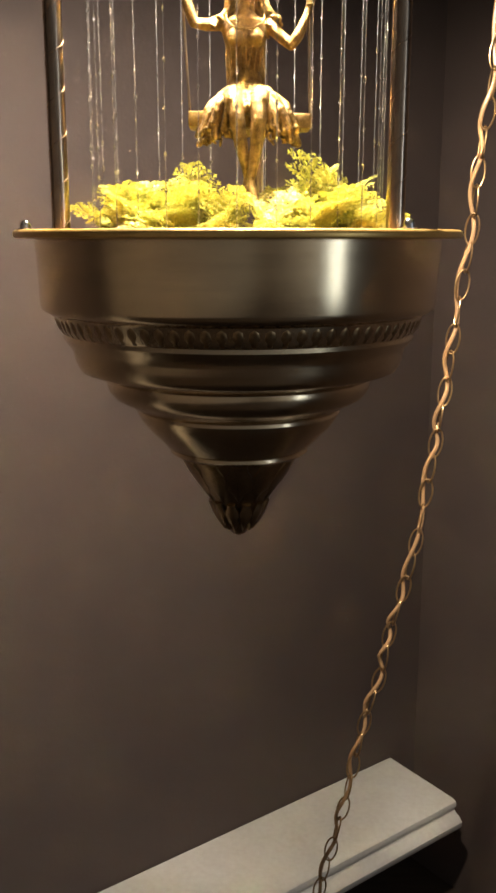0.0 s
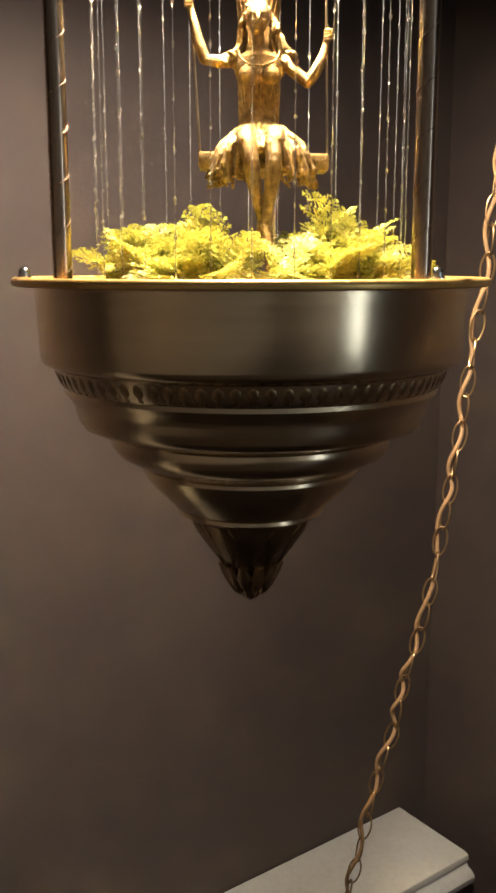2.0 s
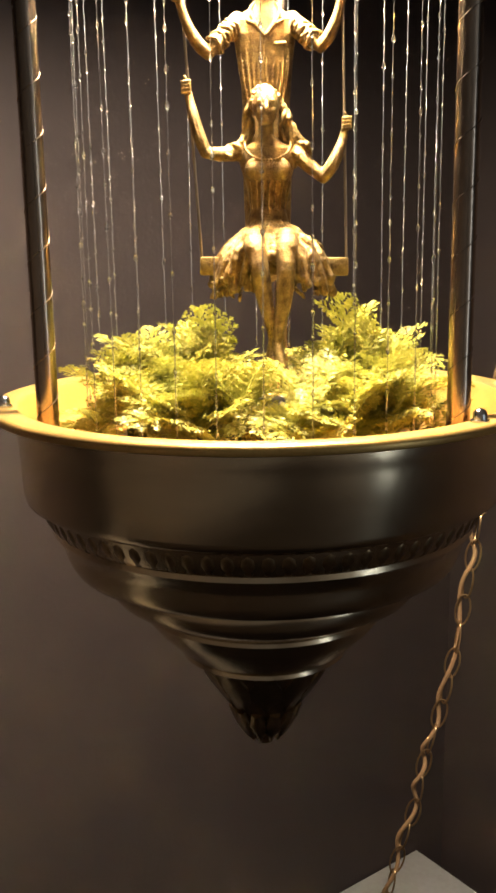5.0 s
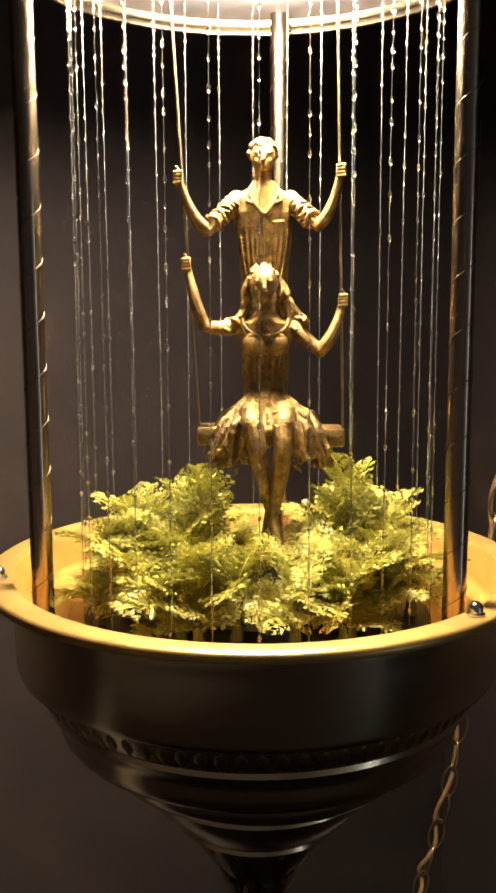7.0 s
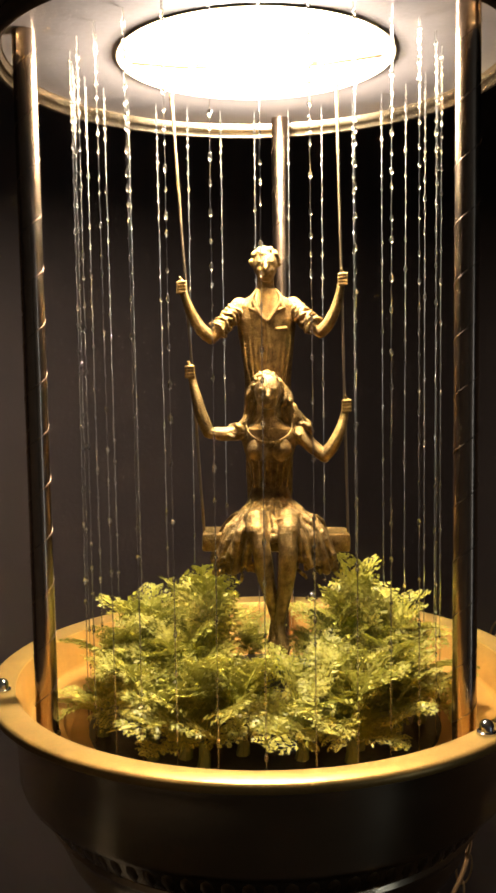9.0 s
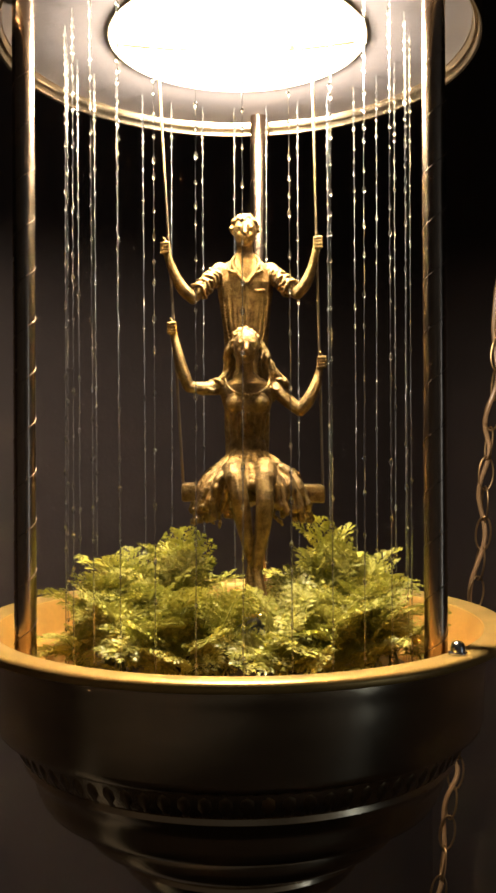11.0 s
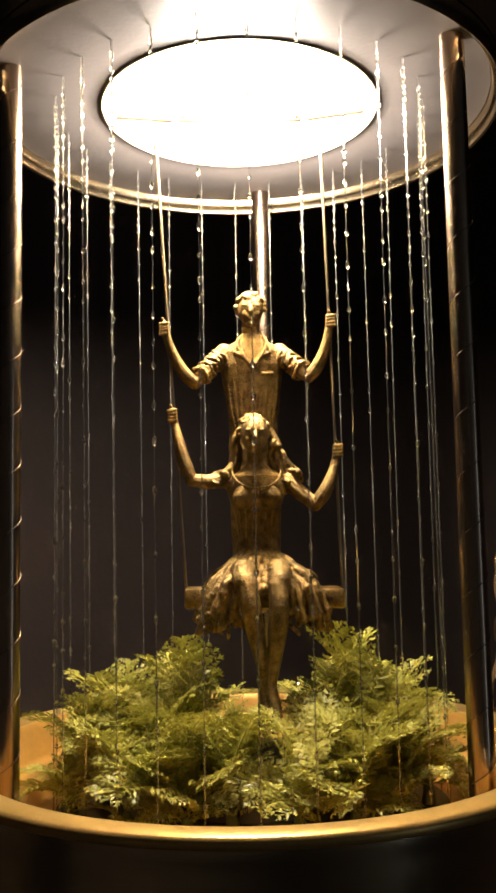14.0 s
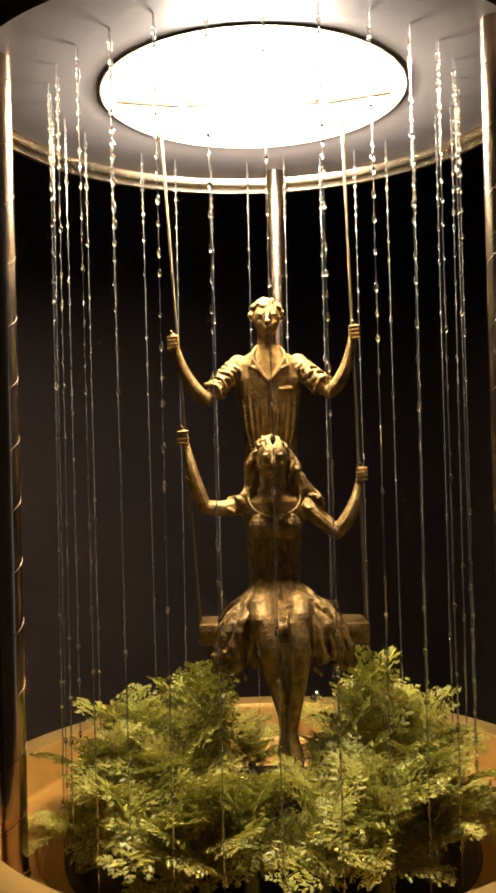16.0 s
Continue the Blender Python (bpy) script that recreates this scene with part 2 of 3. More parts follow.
box(bm, pose(0, 0, 0.95, 0, 0, TURN), (0.004, 0.28, 1.84))
part("pane", bm, GLASS, window).visible_shadow = False


# ---------------------------------------------------------------- white ledge
def ledge():
    # cross-section: (distance from the wall, height)
    prof = [(0.0, 0.226), (0.172, 0.226), (0.180, 0.231), (0.210, 0.234), (0.219, 0.244), (0.220, 0.257), (0.212, 0.266), (0.202, 0.270),
            (0.197, 0.277), (0.202, 0.287), (0.200, 0.296), (0.191, 0.300), (0.06, 0.303), (0.0, 0.304)]
    bm = bmesh.new()
    ends = []
    for u in (-3.1, -0.085):
        ends.append([bm.verts.new(room(u, v + 0.003, z)) for v, z in prof])
    n = len(prof)
    for k in range(n):
        j = (k + 1) % n
        bm.faces.new((ends[0][k], ends[0][j], ends[1][j], ends[1][k]))
    bm.faces.new(ends[0])
    bm.faces.new(ends[1][::-1])
    bmesh.ops.recalc_face_normals(bm, faces=bm.faces)
    me = finish("low_ledge", bm, WHITE_PAINT)
    tagged(new("low_ledge", me), "low white painted ledge with moulded front edge along the wall", "ledge", kind="structure")


def bracket(u):
    """A scrolled bracket that carries the ledge."""
    bm = bmesh.new()
    prof = [(0.0, 0.06), (0.0, 0.2255), (0.160, 0.2255), (0.162, 0.210), (0.130, 0.197), (0.080, 0.192), (0.062, 0.170), (0.055, 0.140), (0.045, 0.110), (0.030, 0.095), (0.022, 0.070)]
    rings = [[bm.verts.new(room(u + du, v + 0.003, z)) for v, z in prof] for du in (-0.012, 0.012)]
    n = len(prof)
    for k in range(n):
        j = (k + 1) % n
        bm.faces.new((rings[0][k], rings[0][j], rings[1][j], rings[1][k]))
    bm.faces.new(rings[0])
    bm.faces.new(rings[1][::-1])
    bmesh.ops.recalc_face_normals(bm, faces=bm.faces)
    tagged(new("ledge_bracket", finish("ledge_bracket", bm, WHITE_PAINT, False)), "white scrolled bracket under the ledge", "bracket", "ledge brackets", "structure")


ledge()
for u in (-0.145, -1.1, -2.1, -3.0):
    bracket(u)


# ---------------------------------------------------------------- the rain lamp
rain = thing("rain_lamp", "hanging bronze and gold oil rain lamp, lit", "lamp", (0, 0, Z0))

bowl_profile = [(0.1570, -0.004), (0.1574, -0.012), (0.1568, -0.015), (0.1566, -0.021), (0.1563, -0.024), (0.1552, -0.054), (0.1540, -0.058), (0.1500, -0.0605),
                (0.1455, -0.0625), (0.1415, -0.0735), (0.1385, -0.0770), (0.1392, -0.0800), (0.1365, -0.0840), (0.1330, -0.0880), (0.1318, -0.0915), (0.1312, -0.0960),
                (0.1290, -0.1020), (0.1265, -0.1060), (0.1180, -0.1090), (0.1085, -0.1115), (0.1062, -0.1140), (0.1068, -0.1165), (0.1052, -0.1230),
                (0.1010, -0.1285), (0.0930, -0.1330), (0.0850, -0.1370), (0.0822, -0.1395), (0.0828, -0.1420), (0.0795, -0.1480),
                (0.0745, -0.1545), (0.0660, -0.1630), (0.0590, -0.1705), (0.0560, -0.1730), (0.0566, -0.1755), (0.0530, -0.1780), (0.0470, -0.1800)]
bowl = part("bowl", lathe(bowl_profile, 128), BRONZE, rain, "stepped antique bronze bowl")

lip = [(0.1560, 0.0), (0.1705, 0.0010), (0.1722, -0.0001), (0.1729, -0.0022), (0.1722, -0.0044), (0.1700, -0.0053), (0.1600, -0.0048),
       (0.1545, -0.0030)]
part("rim", lathe(lip, 128, True), GOLD_RIM, rain, "shiny gold lip of the bowl")
tray = [(0.1556, -0.0008), (0.1536, -0.0040), (0.1510, -0.021), (0.1495, -0.0235), (0.1475, -0.0245), (0.1300, -0.0255), (0.1275, -0.0265), (0.1255, -0.0325),
        (0.1235, -0.0345), (0.02, -0.0365), (0.0, -0.0365)]
part("tray", lathe(tray, 128), GOLD_TRAY, rain, "gold lacquered inner tray, wet with oil")

# gadrooned band round the bowl
gad = bmesh.new()
ball(gad, (0, 0, 0), (0.0021, 0.0051, 0.0080), u=8, v=6)
gad_mesh = finish("gadroon", gad, BRONZE_DARK)
for k in range(84):
    a = 2 * math.pi * k / 84
    ob = new("gadroon", gad_mesh)
    ob.parent = bowl
    ob.matrix_local = pose(0.1416 * math.cos(a), 0.1416 * math.sin(a), -0.0690, 0, 0, math.degrees(a)) @ pose(0, 0, 0, 0, 22, 0)

# pointed finial with leaves
fin = [(0.0470, -0.1795), (0.0440, -0.1850), (0.0395, -0.1940), (0.0355, -0.2010), (0.0270, -0.2120), (0.0185, -0.2240), (0.0130, -0.2330), (0.0095, -0.2410), (0.0060, -0.2480), (0.0, -0.2515)]
finial = part("finial", lathe(fin, 48), BRONZE_DARK, rain, "dark cast finial with leaves")


def finial_leaf(length, width, out):
    bm = bmesh.new()
    rows = []
    for k in range(9):
        s = k / 8
        w = width * (0.55 + 0.45 * math.sin(math.pi * min(1, s * 1.15))) * (1 - s ** 3) * (1 + 0.12 * math.cos(s * 30))
        x = out * math.sin(s * math.pi * 0.9) + 0.001
        rows.append([bm.verts.new((x + (0.0025 if j == 2 else 0.0010 if j in (1, 3) else 0) * (1 if j != 2 else 0.6), (j - 2) / 2 * w, -s * length)) for j in range(5)])
    for a, b in zip(rows, rows[1:]):
        for j in range(4):
            bm.faces.new((a[j], a[j + 1], b[j + 1], b[j]))
    geom = bmesh.ops.extrude_face_region(bm, geom=bm.faces[:])
    bmesh.ops.translate(bm, verts=[v for v in geom["geom"] if isinstance(v, bmesh.types.BMVert)], vec=(-0.003, 0, 0))
    bmesh.ops.recalc_face_normals(bm, faces=bm.faces)
    return bm


leaf_big = finish("acanthus_leaf", finial_leaf(0.044, 0.0108, 0.0012), BRONZE_DARK)
leaf_small = finish("acanthus_leaf", finial_leaf(0.030, 0.0056, 0.0020), BRONZE_DARK)
for k in range(12):
    a = 2 * math.pi * k / 12
    ob = new("acanthus_leaf", leaf_big)
    ob.parent = finial
    ob.matrix_local = pose(0.0470 * math.cos(a), 0.0470 * math.sin(a), -0.1790, 0, 0, math.degrees(a)) @ pose(0, 0, 0, 0, 34, 0)
    a += math.pi / 12
    ob = new("acanthus_leaf", leaf_small)
    ob.parent = finial
    ob.matrix_local = pose(0.0240 * math.cos(a), 0.0240 * math.sin(a), -0.217, 0, 0, math.degrees(a)) @ pose(0, 0, 0, 0, 30, 0)

# three tubes with a spiral seam
seam_pts = [(0.00665 * math.cos(a), 0.00665 * math.sin(a), -0.028 + 0.400 * k / 330) for k in range(331) for a in (2 * math.pi * 13.3 * k / 330,)]
seam_mesh = finish("spiral_seam", tube(seam_pts, 0.00022, 5), SEAM)
pole_mesh = finish("tube", lathe([(0.0, -0.0315), (0.0076, -0.0315), (0.0076, -0.0290), (0.0066, -0.0280), (0.0066, 0.3735), (0.0, 0.3735)], 24), POLE)
for angle, r in ((201.8, 0.1392), (-38.2, 0.1392), (81.8, 0.1392)):
    x, y = r * math.cos(radians(angle)), r * math.sin(radians(angle))
    ob = tagged(new("support_tube", pole_mesh), "glossy bronze tube with spiral seam")
    ob.parent = rain
    ob.location = (x, y, 0.0065)
    ob2 = new("spiral_seam", seam_mesh)
    ob2.parent = ob

# acorn nuts on the rim
for angle in (-164.5, -46.0, 75):
    bm = lathe([(0.0052, 0.0), (0.0052, 0.0012), (0.0040, 0.0016), (0.0040, 0.0040), (0.0034, 0.0058), (0.0018, 0.0070), (0.0, 0.0074)], 12)
    ob = part("acorn_nut", bm, STEEL, rain, "small bright steel nut")
    ob.location = (0.1635 * math.cos(radians(angle)), 0.1635 * math.sin(radians(angle)), 0.0008)

# canopy with its plate, reflector and bulb
part("canopy_plate", lathe([(0.0842, 0.3825), (0.0842, 0.3800), (0.0850, 0.3794), (0.140, 0.3794), (0.1500, 0.3785), (0.1515, 0.381), (0.140, 0.384), (0.084, 0.3845)], 128, True),
     PLATE, rain, "dull brown plate with holes for the lines")
part("canopy_ring", lathe([(0.1505, 0.3800), (0.1510, 0.3755), (0.1518, 0.3738), (0.1530, 0.3746), (0.1540, 0.3736), (0.1548, 0.3700), (0.1560, 0.3692), (0.1572, 0.3715), (0.1574, 0.3770), (0.1562, 0.3830)], 128, True),
     BRONZE, rain, "gold ring edging the canopy")
canopy = [(0.1570, 0.3815), (0.1560, 0.3860), (0.1560, 0.4450), (0.1520, 0.4550), (0.1180, 0.4720), (0.0700, 0.4900), (0.0300, 0.5050), (0.0120, 0.5200), (0.0, 0.5210)]
part("canopy", lathe(canopy, 128), BRONZE, rain, "bronze top housing")
part("reflector", lathe([(0.0850, 0.3788), (0.0842, 0.3786), (0.0800, 0.3812), (0.0768, 0.3850), (0.0760, 0.3852), (0.0752, 0.3880), (0.0725, 0.4030), (0.0660, 0.4250), (0.0520, 0.4440), (0.0300, 0.4540), (0.0, 0.4560)], 64), CREAM, rain,
     "cream inner reflector round the bulb")
bm = bmesh.new()
ball(bm, (0, 0.02, 0.437), (0.019, 0.019, 0.014), u=24, v=14)
part("bulb", bm, LIT, rain, "glowing white bulb")
# black hub and wide disc, added for the shade below ferns and figurines
part("shade_cover", lathe([(0.113, -0.0352), (0.112, -0.0335), (0.060, -0.0325), (0.055, -0.0300), (0.053, -0.0120), (0.049, -0.0090), (0.020, -0.0080), (0.0, -0.0080)], 48), BLACK, rain, "black cover on the tray, standing in for shade among the ferns")
part("hanging_rod", tube([(0, 0, 0.515), (0, 0, 2.5 - Z0)], 0.004, 10), BRONZE_DARK, rain)


# ---------------------------------------------------------------- nylon lines with running oil
def rain_line(angle, seed):
    r = random.Random(seed)
    x, y = 0.1125 * math.cos(radians(angle)), 0.006 + 0.1125 * math.sin(radians(angle))
    ob = thing("nylon_line", "thin clear nylon line beaded with running oil", "line", (x, y, Z0), "lines round the lamp")
    lean = Vector((r.uniform(-0.0015, 0.0015), r.uniform(-0.0015, 0.0015), 0))
    top, foot = Vector((0, 0, 0.3797)), Vector((0, 0, -0.0350)) + lean
    n = 30
    rad = []
    for k in range(n):
        s = k / (n - 1)
        rad.append(0.00019 + 0.00045 * max(0, 1 - s * 7) + (0.00014 + 0.00024 * r.random()) * s)
    part("line", tube([top.lerp(foot, k / (n - 1)) for k in range(n)], rad, 6), LINE, ob)
    bm = bmesh.new()
    z, gap = 0.372, 0.0042
    while z > -0.02:
        s = (0.372 - z) / 0.4
        size = r.uniform(0.0008, 0.0013)
        p = top.lerp(foot, (0.3797 - z) / 0.4147)
        ball(bm, p, (size, size, size * r.uniform(1.0, 2.2)), u=8, v=6)
        gap = 0.0045 + 0.034 * min(s, 0.45) + 0.004 * s
        z -= gap * r.uniform(0.55, 1.5)
    tagged(part("running_oil", bm, OIL, ob, "clear running oil"), kind="stuff")


for k in range(28):
    rain_line(90 + k * 360 / 28, 100 + k)


# ---------------------------------------------------------------- swing
swing = thing("swing", "small gold swing hung on two cords under the light", "swing", (0, 0, Z0))
for top, hook, foot in (((-0.052, 0.0, 0.359), (-0.038, 0.006, 0.378), (-0.0365, 0.0, 0.083)), ((0.049, -0.002, 0.365), (0.039, 0.006, 0.378), (0.0545, -0.006, 0.083))):
    part("cord", tube(smooth_path([hook, tuple((Vector(hook) + Vector(top)) / 2), top, tuple(Vector(top).lerp(Vector(foot), 0.06)), tuple(Vector(top).lerp(Vector(foot), 0.5)), foot], 4), 0.0009, 8), WIRE, swing, "thin gold cord")
    part("hook", tube([tuple(Vector(hook) + Vector((0.004 if hook[0] < 0 else -0.004, 0, 0.001))), hook, tuple((Vector(hook) + Vector(top)) / 2), top, tuple(Vector(top) - Vector((0, 0, 0.004)))], 0.0013, 8), SEAM, swing, "bent dark wire hook")
part("crossbar", tube([(-0.079, 0.016, 0.383), (-0.045, 0.012, 0.3785), (0.042, 0.010, 0.3785), (0.079, 0.008, 0.383)], 0.0010, 8), SEAM, swing, "thin wire across the opening")
bm = bmesh.new()
box(bm, pose(0.0088, 0.000, 0.0820, 0, 1, 0), (0.093, 0.028, 0.0115), 0.0018)
part("seat", bm, STATUE, swing, "thick gold plank seat")


# ---------------------------------------------------------------- figurines
def loft(bm, rings, seg=28, ripple=0.0, waves=9, phase=0.0):
    """A closed skin through level ellipses (z, cx, cy, rx, ry[, ripple])."""
    made = []
    for z, cx, cy, rx, ry, *more in rings:
        amp = more[0] if more else ripple
        dz = more[1] if len(more) > 1 else 0.0
        ring = []
        for k in range(seg):
            a = 2 * math.pi * k / seg
            f = 1 + amp * math.cos(waves * a + phase) + 0.4 * amp * math.cos((waves * 2 + 1) * a + 1.3)
            f += amp * 1.2 * noise.noise(Vector((5 * math.cos(a), 5 * math.sin(a), 90 * z)))
            front = max(0.0, -math.sin(a)) ** 2
            ring.append(bm.verts.new((cx + rx * f * math.cos(a), cy + ry * f * math.sin(a), z + dz * front + 0.012 * amp * math.sin((waves - 2) * a))))
        made.append(ring)
    for a, b in zip(made, made[1:]):
        for k in range(seg):
            j = (k + 1) % seg
            bm.faces.new((a[k], a[j], b[j], b[k]))
    bm.faces.new(made[0][::-1])
    bm.faces.new(made[-1])


def cast(name, bm, label, voxel=0.0005):
    bmesh.ops.recalc_face_normals(bm, faces=bm.faces)
    ob = new(name, finish(name, bm, STATUE))
    ob.location = (0.001, -0.010, Z0 + 0.0065)
    ob.scale = (0.978, 0.978, 0.978)
    re = ob.modifiers.new("fuse", "REMESH")
    re.mode, re.voxel_size, re.use_smooth_shade = "VOXEL", voxel, True
    sm = ob.modifiers.new("soften", "SMOOTH")
    sm.factor, sm.iterations = 0.5, 1
    return tagged(ob, label, "figurine")


def curls(bm, centre, radii, count, size, rng, low, face):
    """Short curls over the crown; none lower than low on the face side."""
    for _ in range(count):
        while True:
            d = Vector((rng.gauss(0, 1), rng.gauss(0, 1), rng.gauss(0, 1))).normalized()
            if d.z > low + (face if d.y < -0.15 else 0):
                break
        p = Vector(centre) + Vector((d.x * radii[0], d.y * radii[1], d.z * radii[2]))
        s = size * rng.uniform(0.7, 1.25)
        ball(bm, p, (s * 1.2, s, s * 0.9), (rng.uniform(0, 90), rng.uniform(0, 90), 0), u=8, v=6)


def head(bm, c, s):
    """A small head facing -y, of half-height s."""
    x, y, z = c
    ball(bm, (x, y, z + s * 0.10), (s * 0.74, s * 0.84, s * 0.90), u=20, v=14)
    ball(bm, (x, y - s * 0.20, z - s * 0.30), (s * 0.60, s * 0.62, s * 0.66), u=18, v=12)
    ball(bm, (x, y - s * 0.46, z - s * 0.72), (s * 0.30, s * 0.26, s * 0.22))
    limb(bm, [(x, y - s * 0.80, z + s * 0.12), (x, y - s * 0.94, z - s * 0.20)], [s * 0.10, s * 0.15], 8)
    for e in (-1, 1):
        ball(bm, (x + e * s * 0.28, y - s * 0.66, z + s * 0.22), (s * 0.22, s * 0.14, s * 0.08), u=8, v=6)
        ball(bm, (x + e * s * 0.34, y - s * 0.56, z - s * 0.26), (s * 0.20, s * 0.2, s * 0.20))
    for dz, w in ((-0.46, 0.22), (-0.56, 0.18)):
        ball(bm, (x, y - s * 0.76, z + s * dz), (s * w, s * 0.08, s * 0.06), u=10, v=6)


def fist(bm, x, y, z, s=1.0):
    ball(bm, (x, y, z), (0.0032 * s, 0.0038 * s, 0.0042 * s), u=10, v=7)
    for f in range(4):
        limb(bm, [(x - 0.0026, y - 0.0030, z + 0.0030 - 0.0021 * f), (x + 0.0024, y - 0.0036, z + 0.0034 - 0.0021 * f)], [0.0010, 0.0010], 6)
    limb(bm, [(x + 0.001, y - 0.002, z + 0.003), (x - 0.001, y - 0.003, z + 0.0062)], [0.0012, 0.0009], 6)


def seated():
    r = random.Random(3)
    bm = bmesh.new()
    head(bm, (0.0035, -0.004, 0.1735), 0.0114)
    curls(bm, (0.0032, -0.0010, 0.1765), (0.0088, 0.0092, 0.0092), 110, 0.0017, r, -0.3, 0.8)
    # long wavy hair, fuller over one shoulder
    for k in range(40):
        sx = -1 if k % 5 < 2 else 1
        reach = r.uniform(0.004, 0.011) if sx < 0 else r.uniform(0.005, 0.019)
        low = r.uniform(0.146, 0.156) if sx < 0 else r.uniform(0.138, 0.154)
        y0, ph = r.uniform(0.003, 0.011), r.uniform(0, 6.28)
        pts = []
        for j in range(13):
            q = j / 12
            x = 0.0035 + sx * (0.0070 + 0.0022 * math.sin(3.14 * min(1, q * 2)) + reach * q ** 1.1)
            pts.append((x + 0.0011 * math.sin(9 * q + ph), y0 + 0.0012 * math.cos(9 * q + ph) + 0.002 * q, 0.1800 + (low - 0.1800) * q))
        limb(bm, pts, [0.0015 + 0.0004 * math.sin(j * 1.7 + ph) for j in range(13)], 6)
    loft(bm, [(0.168, 0.0035, 0.003, 0.0046, 0.0046), (0.158, 0.004, 0.005, 0.0046, 0.0048), (0.1535, 0.0045, 0.0065, 0.0095, 0.0070), (0.1500, 0.0045, 0.007, 0.0165, 0.0090),
              (0.1440, 0.0045, 0.008, 0.0185, 0.0105), (0.1350, 0.0045, 0.0075, 0.0160, 0.0112), (0.1250, 0.0045, 0.0085, 0.0130, 0.0098), (0.1140, 0.0045, 0.010, 0.0112, 0.0092),
              (0.1040, 0.0045, 0.011, 0.0140, 0.0115), (0.0950, 0.0045, 0.012, 0.0190, 0.0140), (0.0860, 0.0045, 0.012, 0.0200, 0.0145)])
    for e in (-1, 1):
        ball(bm, (0.0045 + e * 0.0078, -0.0010, 0.1365), (0.0070, 0.0060, 0.0070))
    for k in range(23):
        a = math.pi * k / 22
        ball(bm, (0.0045 - 0.0145 * math.cos(a), 0.0005 - 0.0062 * math.sin(a), 0.1525 - 0.0105 * math.sin(a)), (0.0010, 0.0010, 0.0010), u=6, v=5)
    for k in range(7):     # bodice folds
        x = -0.006 + 0.0035 * k
        limb(bm, [(x * 1.2, -0.0015 - 0.002 * math.cos((k - 3) * 0.4), 0.1290), (x, -0.0002 - 0.0015 * math.cos((k - 3) * 0.4), 0.1130)], [0.0009, 0.0007], 6)
    # ruffled off-shoulder sleeves
    for cx, tilt in ((-0.0170, 1), (0.0265, -1)):
        for k in range(26):
            a = 2 * math.pi * k / 26
            ball(bm, (cx + 0.0045 * math.cos(a) + r.uniform(-0.0012, 0.0012), 0.005 - 0.0052 * math.sin(a * 2) * 0.6, 0.1485 + 0.0042 * math.sin(a)), (0.0017, 0.0022, 0.0015), (0, r.uniform(-60, 60), 0), u=7, v=5)
    # arms up to the cords
    limb(bm, [(-0.0135, 0.007, 0.1478), (-0.0250, 0.005, 0.1468), (-0.0345, 0.004, 0.1480)], [0.0052, 0.0045, 0.0038])
    limb(bm, smooth_path([(-0.0345, 0.004, 0.1480), (-0.0390, 0.0035, 0.1600), (-0.0425, 0.004, 0.1740), (-0.0448, 0.006, 0.1850)], 3), [0.0038, 0.0041, 0.0042, 0.0041, 0.0039, 0.0036, 0.0032, 0.0028, 0.0026, 0.0025])
    limb(bm, [(0.0230, 0.007, 0.1470), (0.0310, 0.004, 0.1390), (0.0395, 0.002, 0.1320)], [0.0052, 0.0047, 0.0040])
    limb(bm, smooth_path([(0.0395, 0.002, 0.1320), (0.0455, 0.001, 0.1400), (0.0505, 0.002, 0.1510), (0.0535, 0.004, 0.1620)], 3), [0.0040, 0.0043, 0.0044, 0.0043, 0.0040, 0.0037, 0.0033, 0.0029, 0.0027, 0.0025])
    fist(bm, -0.0455, 0.006, 0.1870)
    fist(bm, 0.0540, 0.004, 0.1640)
    # skirt: gathered at the waist, spread on the seat, hanging in crumpled pleats
    loft(bm, [(0.1045, 0.0045, 0.010, 0.0118, 0.0105, 0.02), (0.1010, 0.0045, 0.008, 0.0140, 0.0130, 0.03), (0.0965, 0.005, 0.004, 0.0175, 0.0165, 0.05), (0.0915, 0.0055, 0.003, 0.0225, 0.0195, 0.07),
              (0.0855, 0.006, 0.003, 0.0280, 0.0205, 0.09), (0.0790, 0.006, 0.004, 0.0315, 0.0195, 0.12), (0.0720, 0.006, 0.005, 0.0300, 0.0175, 0.15, 0.009), (0.0680, 0.006, 0.006, 0.0250, 0.0140, 0.15, 0.012)], seg=120, waves=13)
    for x0, e in ((-0.0035, -1), (0.0140, 1)):
        limb(bm, [(x0, 0.006, 0.0930), (x0 + 0.001 * e, -0.012, 0.0925), (x0 + 0.001 * e, -0.0215, 0.0880)], [0.0092, 0.0084, 0.0066])
        for k in range(8):   # creases over the thigh
            y = 0.002 - 0.0028 * k
            limb(bm, smooth_path([(x0 - 0.0100, y + 0.005, 0.0900), (x0 - 0.002 + r.uniform(-0.002, 0.002), y - 0.001, 0.1010 - 0.0009 * k), (x0 + 0.0100, y + 0.006 * r.random(), 0.0900)], 3), [0.0008 + 0.0006 * r.random()] * 7, 6)
